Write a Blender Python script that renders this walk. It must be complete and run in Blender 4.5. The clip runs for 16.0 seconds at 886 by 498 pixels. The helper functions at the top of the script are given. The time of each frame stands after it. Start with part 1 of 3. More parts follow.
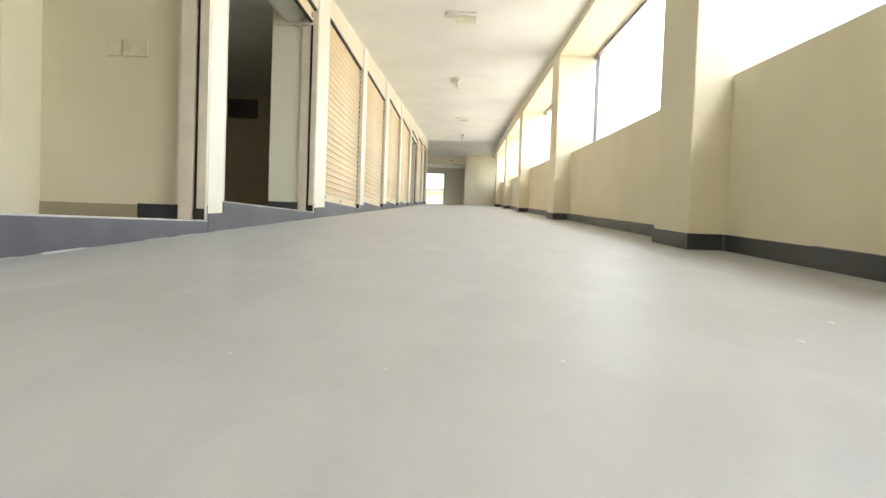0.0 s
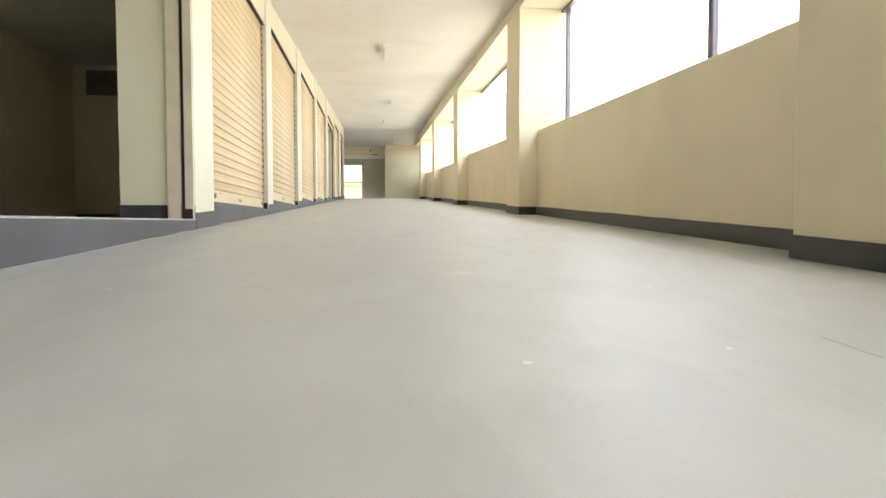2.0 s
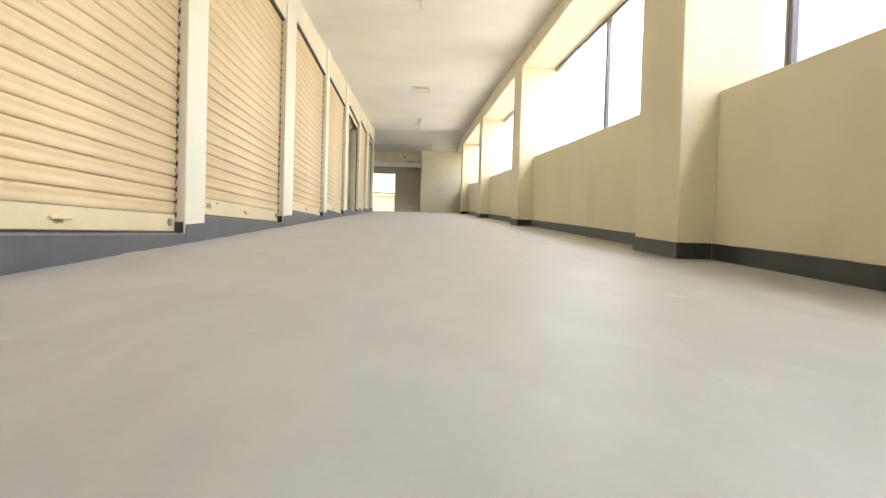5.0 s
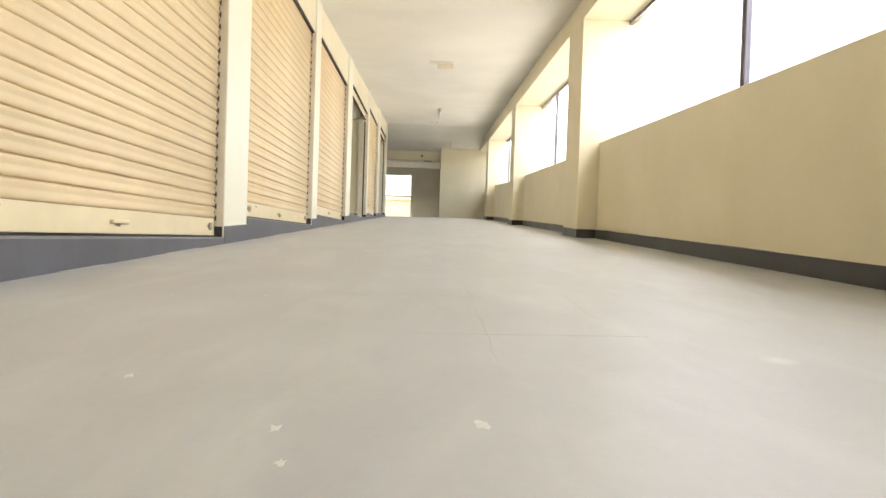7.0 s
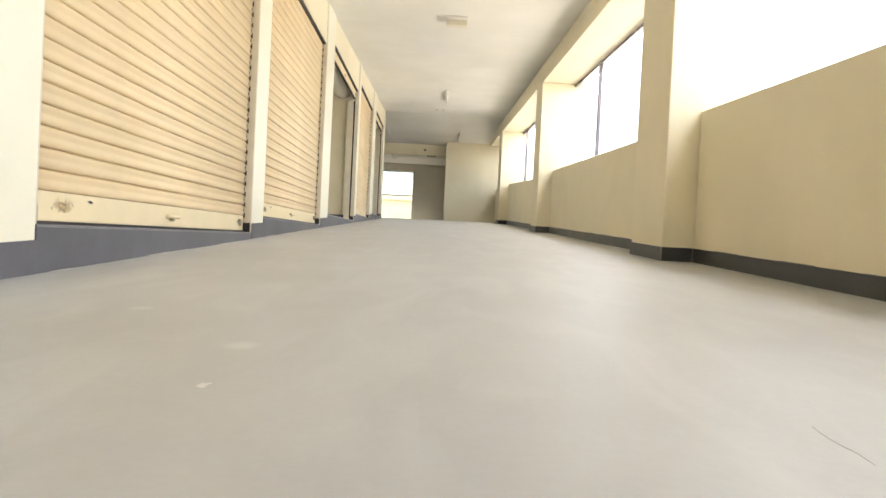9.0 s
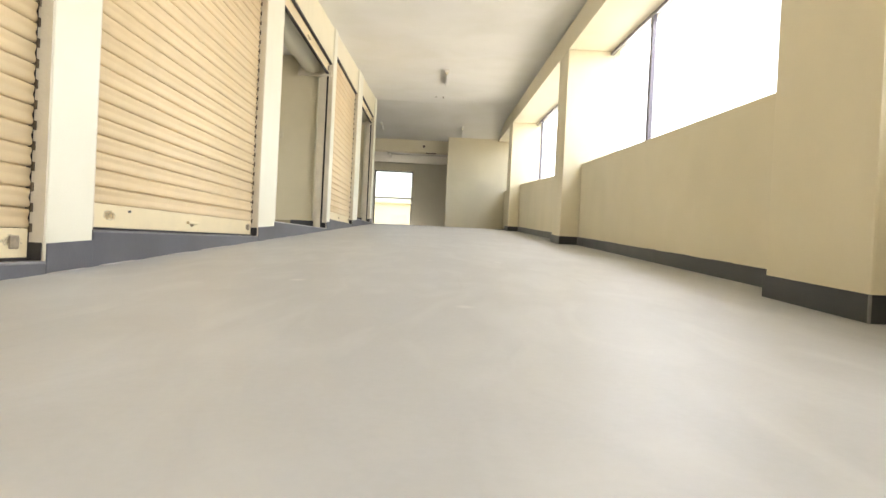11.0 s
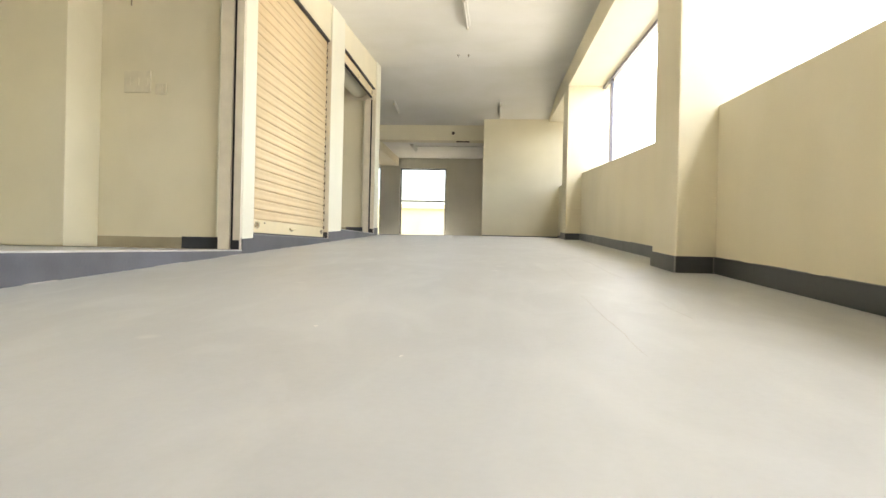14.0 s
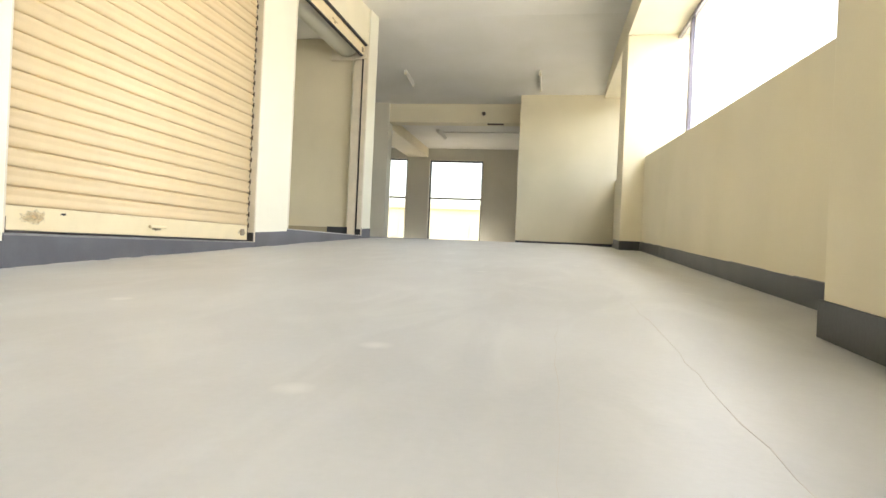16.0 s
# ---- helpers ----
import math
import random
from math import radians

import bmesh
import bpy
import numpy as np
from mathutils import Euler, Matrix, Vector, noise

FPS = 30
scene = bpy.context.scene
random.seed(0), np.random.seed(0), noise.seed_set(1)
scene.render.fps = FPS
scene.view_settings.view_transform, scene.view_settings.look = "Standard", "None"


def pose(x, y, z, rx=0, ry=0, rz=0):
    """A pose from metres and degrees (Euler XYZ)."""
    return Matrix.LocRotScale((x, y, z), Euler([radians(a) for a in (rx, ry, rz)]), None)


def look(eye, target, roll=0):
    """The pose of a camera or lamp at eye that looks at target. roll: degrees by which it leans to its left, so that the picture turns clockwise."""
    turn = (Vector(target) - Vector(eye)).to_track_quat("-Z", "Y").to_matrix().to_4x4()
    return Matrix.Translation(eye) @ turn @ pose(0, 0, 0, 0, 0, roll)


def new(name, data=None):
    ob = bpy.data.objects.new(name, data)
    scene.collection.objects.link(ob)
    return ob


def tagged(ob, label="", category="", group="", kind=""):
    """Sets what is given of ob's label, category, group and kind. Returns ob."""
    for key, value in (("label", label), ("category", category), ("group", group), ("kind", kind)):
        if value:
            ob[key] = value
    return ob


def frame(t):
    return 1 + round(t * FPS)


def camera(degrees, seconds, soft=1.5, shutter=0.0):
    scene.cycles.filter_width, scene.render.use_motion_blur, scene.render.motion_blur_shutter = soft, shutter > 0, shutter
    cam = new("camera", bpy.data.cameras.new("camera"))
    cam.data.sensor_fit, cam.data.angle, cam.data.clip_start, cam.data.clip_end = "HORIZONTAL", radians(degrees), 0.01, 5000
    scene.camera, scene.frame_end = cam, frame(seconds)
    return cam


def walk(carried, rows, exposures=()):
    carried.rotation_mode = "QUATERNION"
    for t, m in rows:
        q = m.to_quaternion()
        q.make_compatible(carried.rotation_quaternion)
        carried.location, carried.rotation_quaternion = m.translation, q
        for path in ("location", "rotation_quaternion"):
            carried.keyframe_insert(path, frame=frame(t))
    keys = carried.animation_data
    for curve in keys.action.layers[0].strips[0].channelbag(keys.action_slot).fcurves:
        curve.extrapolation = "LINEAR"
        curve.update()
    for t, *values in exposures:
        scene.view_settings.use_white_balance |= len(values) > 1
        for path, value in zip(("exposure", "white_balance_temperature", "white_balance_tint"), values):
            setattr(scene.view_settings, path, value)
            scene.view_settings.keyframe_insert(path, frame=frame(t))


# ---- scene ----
cam = camera(72.0, 16.0, soft=1.5)
PATH = [
    (0, (-1.939, -13.131, -0.305), (-1.998, -11.133, -0.371), 2.1),
    (0.5, (-2.064, -12.445, -0.239), (-2.085, -10.446, -0.288), 2.4),
    (1, (-2.211, -11.685, -0.216), (-2.175, -9.686, -0.26), 1.6),
    (1.5, (-2.355, -10.962, -0.17), (-2.223, -8.967, -0.212), 1.0),
    (2, (-2.399, -10.204, -0.151), (-2.184, -8.217, -0.238), 0.0),
    (2.5, (-2.404, -9.39, -0.11), (-2.166, -7.405, -0.159), 2.1),
    (3, (-2.365, -8.526, -0.072), (-2.145, -6.539, -0.127), 1.5),
    (3.5, (-2.302, -7.702, -0.022), (-2.162, -5.708, -0.068), 1.8),
    (4, (-2.244, -6.832, 0.013), (-2.147, -4.836, -0.049), 1.3),
    (6.5, (-2.246, -2.405, 0.272), (-2.147, -0.408, 0.258), 2.6),
    (7, (-2.28, -1.497, 0.288), (-2.236, 0.502, 0.256), 1.8),
    (7.5, (-2.306, -0.703, 0.326), (-2.284, 1.295, 0.264), 2.6),
    (8, (-2.33, 0.186, 0.349), (-2.247, 2.183, 0.293), 2.3),
    (8.5, (-2.325, 1.045, 0.412), (-2.25, 3.044, 0.387), 1.3),
    (9, (-2.286, 1.953, 0.474), (-2.25, 3.952, 0.445), 2.8),
    (11.3, (-2.071, 5.59, 0.687), (-2.058, 7.59, 0.67), 2.7),
    (11.5, (-2.093, 5.934, 0.708), (-2.097, 7.934, 0.686), 0.8),
    (12, (-2.061, 6.763, 0.745), (-2.142, 8.761, 0.71), 0.4),
    (12.5, (-2.013, 7.571, 0.773), (-2.096, 9.569, 0.724), -1.3),
    (13, (-1.85, 8.498, 0.815), (-1.973, 10.494, 0.765), 0.1),
    (13.5, (-1.665, 9.385, 0.865), (-1.85, 11.376, 0.834), 1.1),
    (14, (-1.511, 10.332, 0.914), (-1.676, 12.325, 0.909), 1.3),
    (14.5, (-1.4, 11.157, 0.933), (-1.556, 13.151, 0.91), 0.3),
    (15, (-1.242, 12.039, 0.962), (-1.477, 14.025, 0.92), 0.8),
    (15.5, (-1.109, 12.897, 0.989), (-1.381, 14.879, 0.975), 0.9),
    (16, (-0.972, 13.875, 1.05), (-1.329, 15.843, 1.046), 2.6),
]
# the clip's own camera settles its brightness and white balance on the way: seconds, stops, kelvin, tint
EXPOSURES = [(0.0, 2.41, 6950, 11), (2.0, 2.36, 7150, 12), (4.0, 2.24, 7250, 14), (6.5, 2.31, 7300, 14),
             (9.0, 2.34, 7300, 14), (12.5, 2.44, 7300, 13), (14.5, 2.58, 7250, 12), (16.0, 2.67, 7250, 12)]
walk(cam, [(t, look(eye, target, roll)) for t, eye, target, roll in PATH], EXPOSURES)

# ---------------------------------------------------------------- light
SUN_EL, SUN_AZ = radians(48), radians(250)
world = bpy.data.worlds.new("sky")
scene.world = world
world.use_nodes = True
wn = world.node_tree.nodes
sky = wn.new("ShaderNodeTexSky")
sky.sky_type, sky.sun_disc = "NISHITA", False
sky.sun_elevation, sky.sun_rotation = SUN_EL, SUN_AZ
sky.dust_density, sky.air_density = 3.0, 1.2
wn["Background"].inputs["Strength"].default_value = 0.15
world.node_tree.links.new(sky.outputs["Color"], wn["Background"].inputs["Color"])
sun_data = bpy.data.lights.new("sun", "SUN")
sun_data.energy, sun_data.angle, sun_data.color = 4.0, radians(0.5), (1.0, 0.95, 0.86)
sun = new("sun", sun_data)
sun.matrix_world = look((-30 * math.cos(SUN_EL), 11, 30), (0, 0, 0))

SLOPE = 0.0493          # ramp, rise per metre
CREST = 24.34           # where the ramp meets the landing
LAND = 1.2
BACK = -22.0            # the corridor's end behind the walker
WEST = -4.2             # face of the shop wall
SILL_IN, GLASS_X, OUT = 0.32, 0.75, 0.9
# near and far edge of each pillar
PILLARS = ((-23.6, -22.7), (-15.7, -14.8), (-7.82, -6.9), (0.0, 0.98), (7.99, 8.93), (15.55, 16.31), (23.48, 24.32))
DIP = 0.035             # the floor falls a little towards the shops
FALL = 0.018            # and less towards the parapet


def floor_z(y):
    return SLOPE * y if y < CREST else LAND


def ground_z(x, y):
    """The ramp's surface, with its falls towards both sides."""
    return floor_z(y) - DIP * max(0.0, (-2.4 - x) / 2.15) - FALL * min(1.0, max(0.0, (x + 0.5) / 0.5))


def ceil_z(y):
    return 3.63 + 0.0595 * y if y < CREST else 5.08 - 0.108 * (y - CREST)


def beam_z(y):
    return 3.46 + 0.0405 * y


# far end, height there and slope of each bay's parapet
SILLS = ((-23.6, 0.40, 0.042), (-15.7, 0.79, 0.042), (-7.82, 1.095, 0.042), (0.0, 1.412, 0.039), (7.99, 1.873, 0.047),
         (15.55, 2.142, 0.044), (23.48, 2.562, 0.064), (28.2, 2.74, 0.042))



def sill_z(y):
    """Each bay's parapet has its own height, given at its far pillar."""
    far, z, slope = next(s for s in SILLS if y <= s[0] + 0.01)
    return z - slope * (far - y)


def window_lamp(name, eye, target, w, h, watts, colour):
    data = bpy.data.lights.new(name, "AREA")
    data.shape, data.size, data.size_y = "RECTANGLE", w, h
    data.energy, data.color = watts, colour
    ob = new(name, data)
    ob.matrix_world = look(eye, target)
    return ob


SKYLIGHT = (0.94, 0.97, 1.0)
GROUNDFILL = (1.0, 0.98, 0.93)
BAYS = [(a[1], b[0]) for a, b in zip(PILLARS, PILLARS[1:])]
# area lamps stand in for daylight: one in each opening for the sky, an added fill lamp low outside that lifts
# the ceiling in place of ground bounce, and one for the brightest, highest sky, steeply down past the window's head
for y0, y1 in BAYS:
    ym, w = (y0 + y1) / 2, y1 - y0
    lo, hi = sill_z(ym), beam_z(ym)
    window_lamp("window_light", (OUT + 0.06, ym, (lo + hi) / 2), (-3, ym, (lo + hi) / 2), w, 2.05, 3.8 * w, SKYLIGHT)
    window_lamp("ground_fill_light", (OUT + 1.3, ym, lo - 0.5), (-2.5, ym, hi + 0.6), w, 1.6, 1.9 * w, GROUNDFILL)
    window_lamp("high_sky_light", (OUT + 0.45, ym, hi + 0.1), (OUT + 0.40, ym, hi - 2), w, 0.75, 3.7 * w, SKYLIGHT)
window_lamp("window_light", (OUT + 0.06, 26.1, 3.55), (-3, 26.1, 3.5), 3.4, 1.7, 1.6, SKYLIGHT)
# added lamp over the landing, lifts its floor and the lower end wall
window_lamp("high_sky_light", (OUT + 0.45, 26.1, 4.6), (OUT + 0.40, 26.1, 2.6), 3.4, 0.75, 8.0, SKYLIGHT)

# ---------------------------------------------------------------- materials
def material(name, colour, rough=0.6, metal=0.0, vary=0.08, scale=3.0, grain=60.0, bump=0.15, spread=0.0, second=None, spots=0.0, dust=0.0, streak=0.0):
    """A painted or worn surface: two scales of colour change, fine relief, a change from piece to piece."""
    m = bpy.data.materials.new(name)
    m.use_nodes = True
    n, l = m.node_tree.nodes, m.node_tree.links
    bsdf = n["Principled BSDF"]
    co = n.new("ShaderNodeTexCoord")
    big, fine = n.new("ShaderNodeTexNoise"), n.new("ShaderNodeTexNoise")
    for node, s, d in ((big, scale, 5.0), (fine, grain, 3.0)):
        node.inputs["Scale"].default_value, node.inputs["Detail"].default_value = s, d
        l.new(co.outputs["Object"], node.inputs["Vector"])
    dark = tuple(c * (1 - vary) for c in colour)
    ramp = n.new("ShaderNodeValToRGB")
    ramp.color_ramp.elements[0].position, ramp.color_ramp.elements[1].position = 0.35, 0.65
    ramp.color_ramp.elements[0].color = (*(second or dark), 1)
    ramp.color_ramp.elements[1].color = (*colour, 1)
    l.new(big.outputs["Fac"], ramp.inputs["Fac"])
    last = ramp.outputs["Color"]
    mix = n.new("ShaderNodeMix")
    mix.data_type, mix.blend_type = "RGBA", "MULTIPLY"
    mix.inputs["Factor"].default_value = min(1.0, vary * 2)
    l.new(last, mix.inputs["A"])
    grey = n.new("ShaderNodeValToRGB")
    grey.color_ramp.elements[0].color, grey.color_ramp.elements[1].color = (0.75, 0.75, 0.75, 1), (1, 1, 1, 1)
    l.new(fine.outputs["Fac"], grey.inputs["Fac"])
    l.new(grey.outputs["Color"], mix.inputs["B"])
    last = mix.outputs["Result"]
    if spread:
        info, hsv = n.new("ShaderNodeObjectInfo"), n.new("ShaderNodeHueSaturation")
        rng = n.new("ShaderNodeMapRange")
        rng.inputs["To Min"].default_value, rng.inputs["To Max"].default_value = 1 - spread, 1 + spread
        l.new(info.outputs["Random"], rng.inputs["Value"])
        l.new(rng.outputs["Result"], hsv.inputs["Value"])
        l.new(last, hsv.inputs["Color"])
        last = hsv.outputs["Color"]
    if spots:
        vor = n.new("ShaderNodeTexVoronoi")
        vor.inputs["Scale"].default_value = 1.3
        l.new(co.outputs["Object"], vor.inputs["Vector"])
        cut = n.new("ShaderNodeValToRGB")
        cut.color_ramp.elements[0].position, cut.color_ramp.elements[1].position = 0.03, 0.075
        cut.color_ramp.elements[0].color, cut.color_ramp.elements[1].color = (spots, spots, spots, 1), (0, 0, 0, 1)
        l.new(vor.outputs["Distance"], cut.inputs["Fac"])
        pale = n.new("ShaderNodeMix")
        pale.data_type = "RGBA"
        pale.inputs["B"].default_value = (0.75, 0.74, 0.7, 1)
        l.new(cut.outputs["Color"], pale.inputs["Factor"])
        l.new(last, pale.inputs["A"])
        last = pale.outputs["Result"]
    if dust:
        # trodden dust: cloudy streaks, drawn out along the walk
        mp, cloud, cut = n.new("ShaderNodeMapping"), n.new("ShaderNodeTexNoise"), n.new("ShaderNodeValToRGB")
        mp.inputs["Scale"].default_value = (2.2, 0.8, 1.0)
        cloud.inputs["Scale"].default_value, cloud.inputs["Detail"].default_value, cloud.inputs["Distortion"].default_value = 1.6, 7.0, 1.2
        l.new(co.outputs["Object"], mp.inputs["Vector"])
        l.new(mp.outputs["Vector"], cloud.inputs["Vector"])
        cut.color_ramp.elements[0].position, cut.color_ramp.elements[1].position = 0.45, 0.72
        cut.color_ramp.elements[0].color, cut.color_ramp.elements[1].color = (0, 0, 0, 1), (dust, dust, dust, 1)
        l.new(cloud.outputs["Fac"], cut.inputs["Fac"])
        veil = n.new("ShaderNodeMix")
        veil.data_type = "RGBA"
        veil.inputs["B"].default_value = (0.55, 0.565, 0.56, 1)
        l.new(cut.outputs["Color"], veil.inputs["Factor"])
        l.new(last, veil.inputs["A"])
        last = veil.outputs["Result"]
    if streak:
        # uneven coats of paint: broad soft patches
        mp, band, cut = n.new("ShaderNodeMapping"), n.new("ShaderNodeTexNoise"), n.new("ShaderNodeValToRGB")
        mp.inputs["Scale"].default_value = (0.7, 0.7, 0.45)
        band.inputs["Scale"].default_value, band.inputs["Detail"].default_value, band.inputs["Distortion"].default_value = 1.5, 6.0, 0.6
        l.new(co.outputs["Object"], mp.inputs["Vector"])
        l.new(mp.outputs["Vector"], band.inputs["Vector"])
        cut.color_ramp.elements[0].position, cut.color_ramp.elements[1].position = 0.3, 0.6
        k = 1 - streak
        cut.color_ramp.elements[0].color, cut.color_ramp.elements[1].color = (k, k, k * 0.97, 1), (1, 1, 1, 1)
        l.new(band.outputs["Fac"], cut.inputs["Fac"])
        coat = n.new("ShaderNodeMix")
        coat.data_type, coat.blend_type = "RGBA", "MULTIPLY"
        coat.inputs["Factor"].default_value = 1.0
        l.new(last, coat.inputs["A"])
        l.new(cut.outputs["Color"], coat.inputs["B"])
        last = coat.outputs["Result"]
    l.new(last, bsdf.inputs["Base Color"])
    rr = n.new("ShaderNodeMapRange")
    rr.inputs["To Min"].default_value, rr.inputs["To Max"].default_value = max(0.05, rough - 0.12), min(1.0, rough + 0.12)
    l.new(big.outputs["Fac"], rr.inputs["Value"])
    l.new(rr.outputs["Result"], bsdf.inputs["Roughness"])
    bsdf.inputs["Metallic"].default_value = metal
    bp = n.new("ShaderNodeBump")
    bp.inputs["Strength"].default_value, bp.inputs["Distance"].default_value = bump, 0.01
    l.new(fine.outputs["Fac"], bp.inputs["Height"])
    l.new(bp.outputs["Normal"], bsdf.inputs["Normal"])
    return m


WALL = material("cream_wall_paint", (0.83, 0.765, 0.585), 0.55, vary=0.06, scale=1.1, grain=90, bump=0.12, streak=0.05)
# greyer copy of the cream wall: the far room's dim bounced light as colour
SHADEDWALL = material("wall_paint_greyed_by_shade", (0.735, 0.71, 0.62), 0.6, vary=0.07, scale=0.8, grain=80, bump=0.12, streak=0.05)
# shop interiors: a little darker and tanner than the corridor walls
SHOPWALL = material("tan_shop_wall", (0.78, 0.71, 0.535), 0.7, vary=0.08, scale=0.9, grain=80, bump=0.15, streak=0.05)
PILASTER = material("pale_cream_paint", (0.82, 0.795, 0.66), 0.5, vary=0.05, scale=1.4, grain=90, bump=0.1)
CEIL = material("white_ceiling_paint", (0.86, 0.84, 0.785), 0.8, vary=0.08, scale=0.5, grain=70, bump=0.1, streak=0.04)
FLOOR = material("grey_cement_floor", (0.430, 0.443, 0.452), 0.47, vary=0.16, scale=1.1, grain=45, bump=0.04, spots=0.28, dust=0.26)
FLOOR.node_tree.nodes["Principled BSDF"].inputs["Specular IOR Level"].default_value = 0.85
MORTAR = material("pale_cement", (0.62, 0.60, 0.57), 0.8, vary=0.2, scale=9)
GREYCAP = material("grey_cement", (0.27, 0.27, 0.275), 0.8, vary=0.2, scale=9)
SKIRT = material("dark_grey_skirting_paint", (0.05, 0.055, 0.066), 0.36, vary=0.2, scale=3, grain=60, bump=0.06)
PLINTH = material("blue_grey_plinth_paint", (0.125, 0.13, 0.152), 0.45, vary=0.22, scale=3, grain=50, bump=0.1, streak=0.25)
TANSKIRT = material("tan_skirting_paint", (0.42, 0.36, 0.24), 0.6, vary=0.15, scale=3)
SLAT = material("cream_enamelled_steel", (0.785, 0.614, 0.375), 0.42, vary=0.06, scale=2.5, grain=40, bump=0.06, spread=0.03)
RAIL = material("cream_rail_steel", (0.81, 0.69, 0.455), 0.42, vary=0.07, scale=4, bump=0.06)
GUIDE = material("beige_guide_steel", (0.73, 0.66, 0.53), 0.45, vary=0.1, scale=5)
DARK = material("dark_steel", (0.025, 0.022, 0.022), 0.5, vary=0.2, scale=8)
STAIN = material("brown_grease_stain", (0.56, 0.42, 0.23), 0.6, vary=0.2, scale=22, second=(0.40, 0.29, 0.15))
ENDLOCK = material("brown_end_lock", (0.12, 0.085, 0.05), 0.5, vary=0.3, scale=20)
LOCK = material("worn_lock_steel", (0.36, 0.30, 0.22), 0.5, metal=0.3, vary=0.3, scale=30)
ALU = material("grey_aluminium", (0.16, 0.15, 0.18), 0.35, metal=0.6, vary=0.1, scale=6)
SPECK = material("dry_grout_speck", (0.64, 0.635, 0.61), 0.55, vary=0.12, scale=40)
VENT = material("dusty_vent_paint", (0.23, 0.21, 0.175), 0.7, vary=0.2, scale=6)
BOARD = material("dusty_grey_board", (0.72, 0.655, 0.50), 0.5, vary=0.1, scale=10)
PLASTIC = material("pale_plastic", (0.74, 0.69, 0.55), 0.4, vary=0.05, scale=10)
LAMPWHITE = material("white_lamp_housing", (0.74, 0.72, 0.66), 0.4, vary=0.05, scale=10)
CRACK = material("dark_crack", (0.395, 0.382, 0.357), 0.55, vary=0.06, scale=20)
GROUND = material("dusty_ground", (0.30, 0.27, 0.20), 0.9, vary=0.3, scale=0.05, grain=2)
FACADE = material("pale_yellow_facade", (0.76, 0.715, 0.51), 0.8, vary=0.15, scale=0.2, grain=3)
DARKGLASS = material("facade_window", (0.70, 0.655, 0.47), 0.2, vary=0.1, scale=0.5)


def fade_out(m, axes, low, high):
    """Lets a stain or smear thin out towards its rim, in uneven patches."""
    n, l = m.node_tree.nodes, m.node_tree.links
    co, mp = n.new("ShaderNodeTexCoord"), n.new("ShaderNodeMapping")
    mp.inputs["Location"].default_value = tuple(-a for a in axes)
    mp.inputs["Scale"].default_value = tuple(2 * a for a in axes)
    l.new(co.outputs["Generated"], mp.inputs["Vector"])
    far, rag, add, ramp = n.new("ShaderNodeVectorMath"), n.new("ShaderNodeTexNoise"), n.new("ShaderNodeMath"), n.new("ShaderNodeMapRange")
    far.operation = "LENGTH"
    l.new(mp.outputs["Vector"], far.inputs[0])
    rag.inputs["Scale"].default_value, rag.inputs["Detail"].default_value = 30.0, 4.0
    l.new(co.outputs["Object"], rag.inputs["Vector"])
    add.operation = "ADD"
    l.new(far.outputs["Value"], add.inputs[0])
    l.new(rag.outputs["Fac"], add.inputs[1])
    ramp.inputs["From Min"].default_value, ramp.inputs["From Max"].default_value = low, high
    ramp.inputs["To Min"].default_value, ramp.inputs["To Max"].default_value = 0.95, 0.0
    l.new(add.outputs[0], ramp.inputs["Value"])
    l.new(ramp.outputs["Result"], n["Principled BSDF"].inputs["Alpha"])


fade_out(STAIN, (0, 1, 1), 0.2, 1.15)
for m in (CRACK, SPECK):     # trodden as smooth as the cement round them
    m.node_tree.nodes["Principled BSDF"].inputs["Specular IOR Level"].default_value = 0.85
GLASS = bpy.data.materials.new("clear_glass")
GLASS.use_nodes = True
gb = GLASS.node_tree.nodes["Principled BSDF"]
gb.inputs["Transmission Weight"].default_value, gb.inputs["Roughness"].default_value = 1.0, 0.0
gb.inputs["IOR"].default_value = 1.05


# ---------------------------------------------------------------- mesh helpers
def hexa(bm, p):
    """A block from eight corners: four below, four above, both in the same turn."""
    v = [bm.verts.new(q) for q in p]
    for f in ((3, 2, 1, 0), (4, 5, 6, 7), (0, 1, 5, 4), (1, 2, 6, 5), (2, 3, 7, 6), (3, 0, 4, 7)):
        bm.faces.new([v[i] for i in f])


def box(bm, x0, x1, y0, y1, z0, z1):
    hexa(bm, [(x0, y0, z0), (x1, y0, z0), (x1, y1, z0), (x0, y1, z0), (x0, y0, z1), (x1, y0, z1), (x1, y1, z1), (x0, y1, z1)])


def ramped(bm, x0, x1, y0, y1, low, high):
    """A block along the ramp whose underside and top follow two functions of y."""
    hexa(bm, [(x0, y0, low(y0)), (x1, y0, low(y0)), (x1, y1, low(y1)), (x0, y1, low(y1)),
              (x0, y0, high(y0)), (x1, y0, high(y0)), (x1, y1, high(y1)), (x0, y1, high(y1))])


def part(name, bm, mat, parent=None, label="", soft=0.0):
    """Links a bmesh as one mesh object, under a thing or part where one is given."""
    if soft:
        bmesh.ops.bevel(bm, geom=[e for e in bm.edges], offset=soft, segments=2, affect="EDGES", profile=0.6)
    bmesh.ops.recalc_face_normals(bm, faces=bm.faces)
    me = bpy.data.meshes.new(name)
    bm.to_mesh(me)
    bm.free()
    me.materials.append(mat)
    ob = new(name, me)
    if parent:
        ob.parent = parent
    if label:
        ob["label"] = label
    return ob


def structure(name, bm, mat, label, soft=0.0):
    return tagged(part(name, bm, mat, None, label, soft), kind="structure")


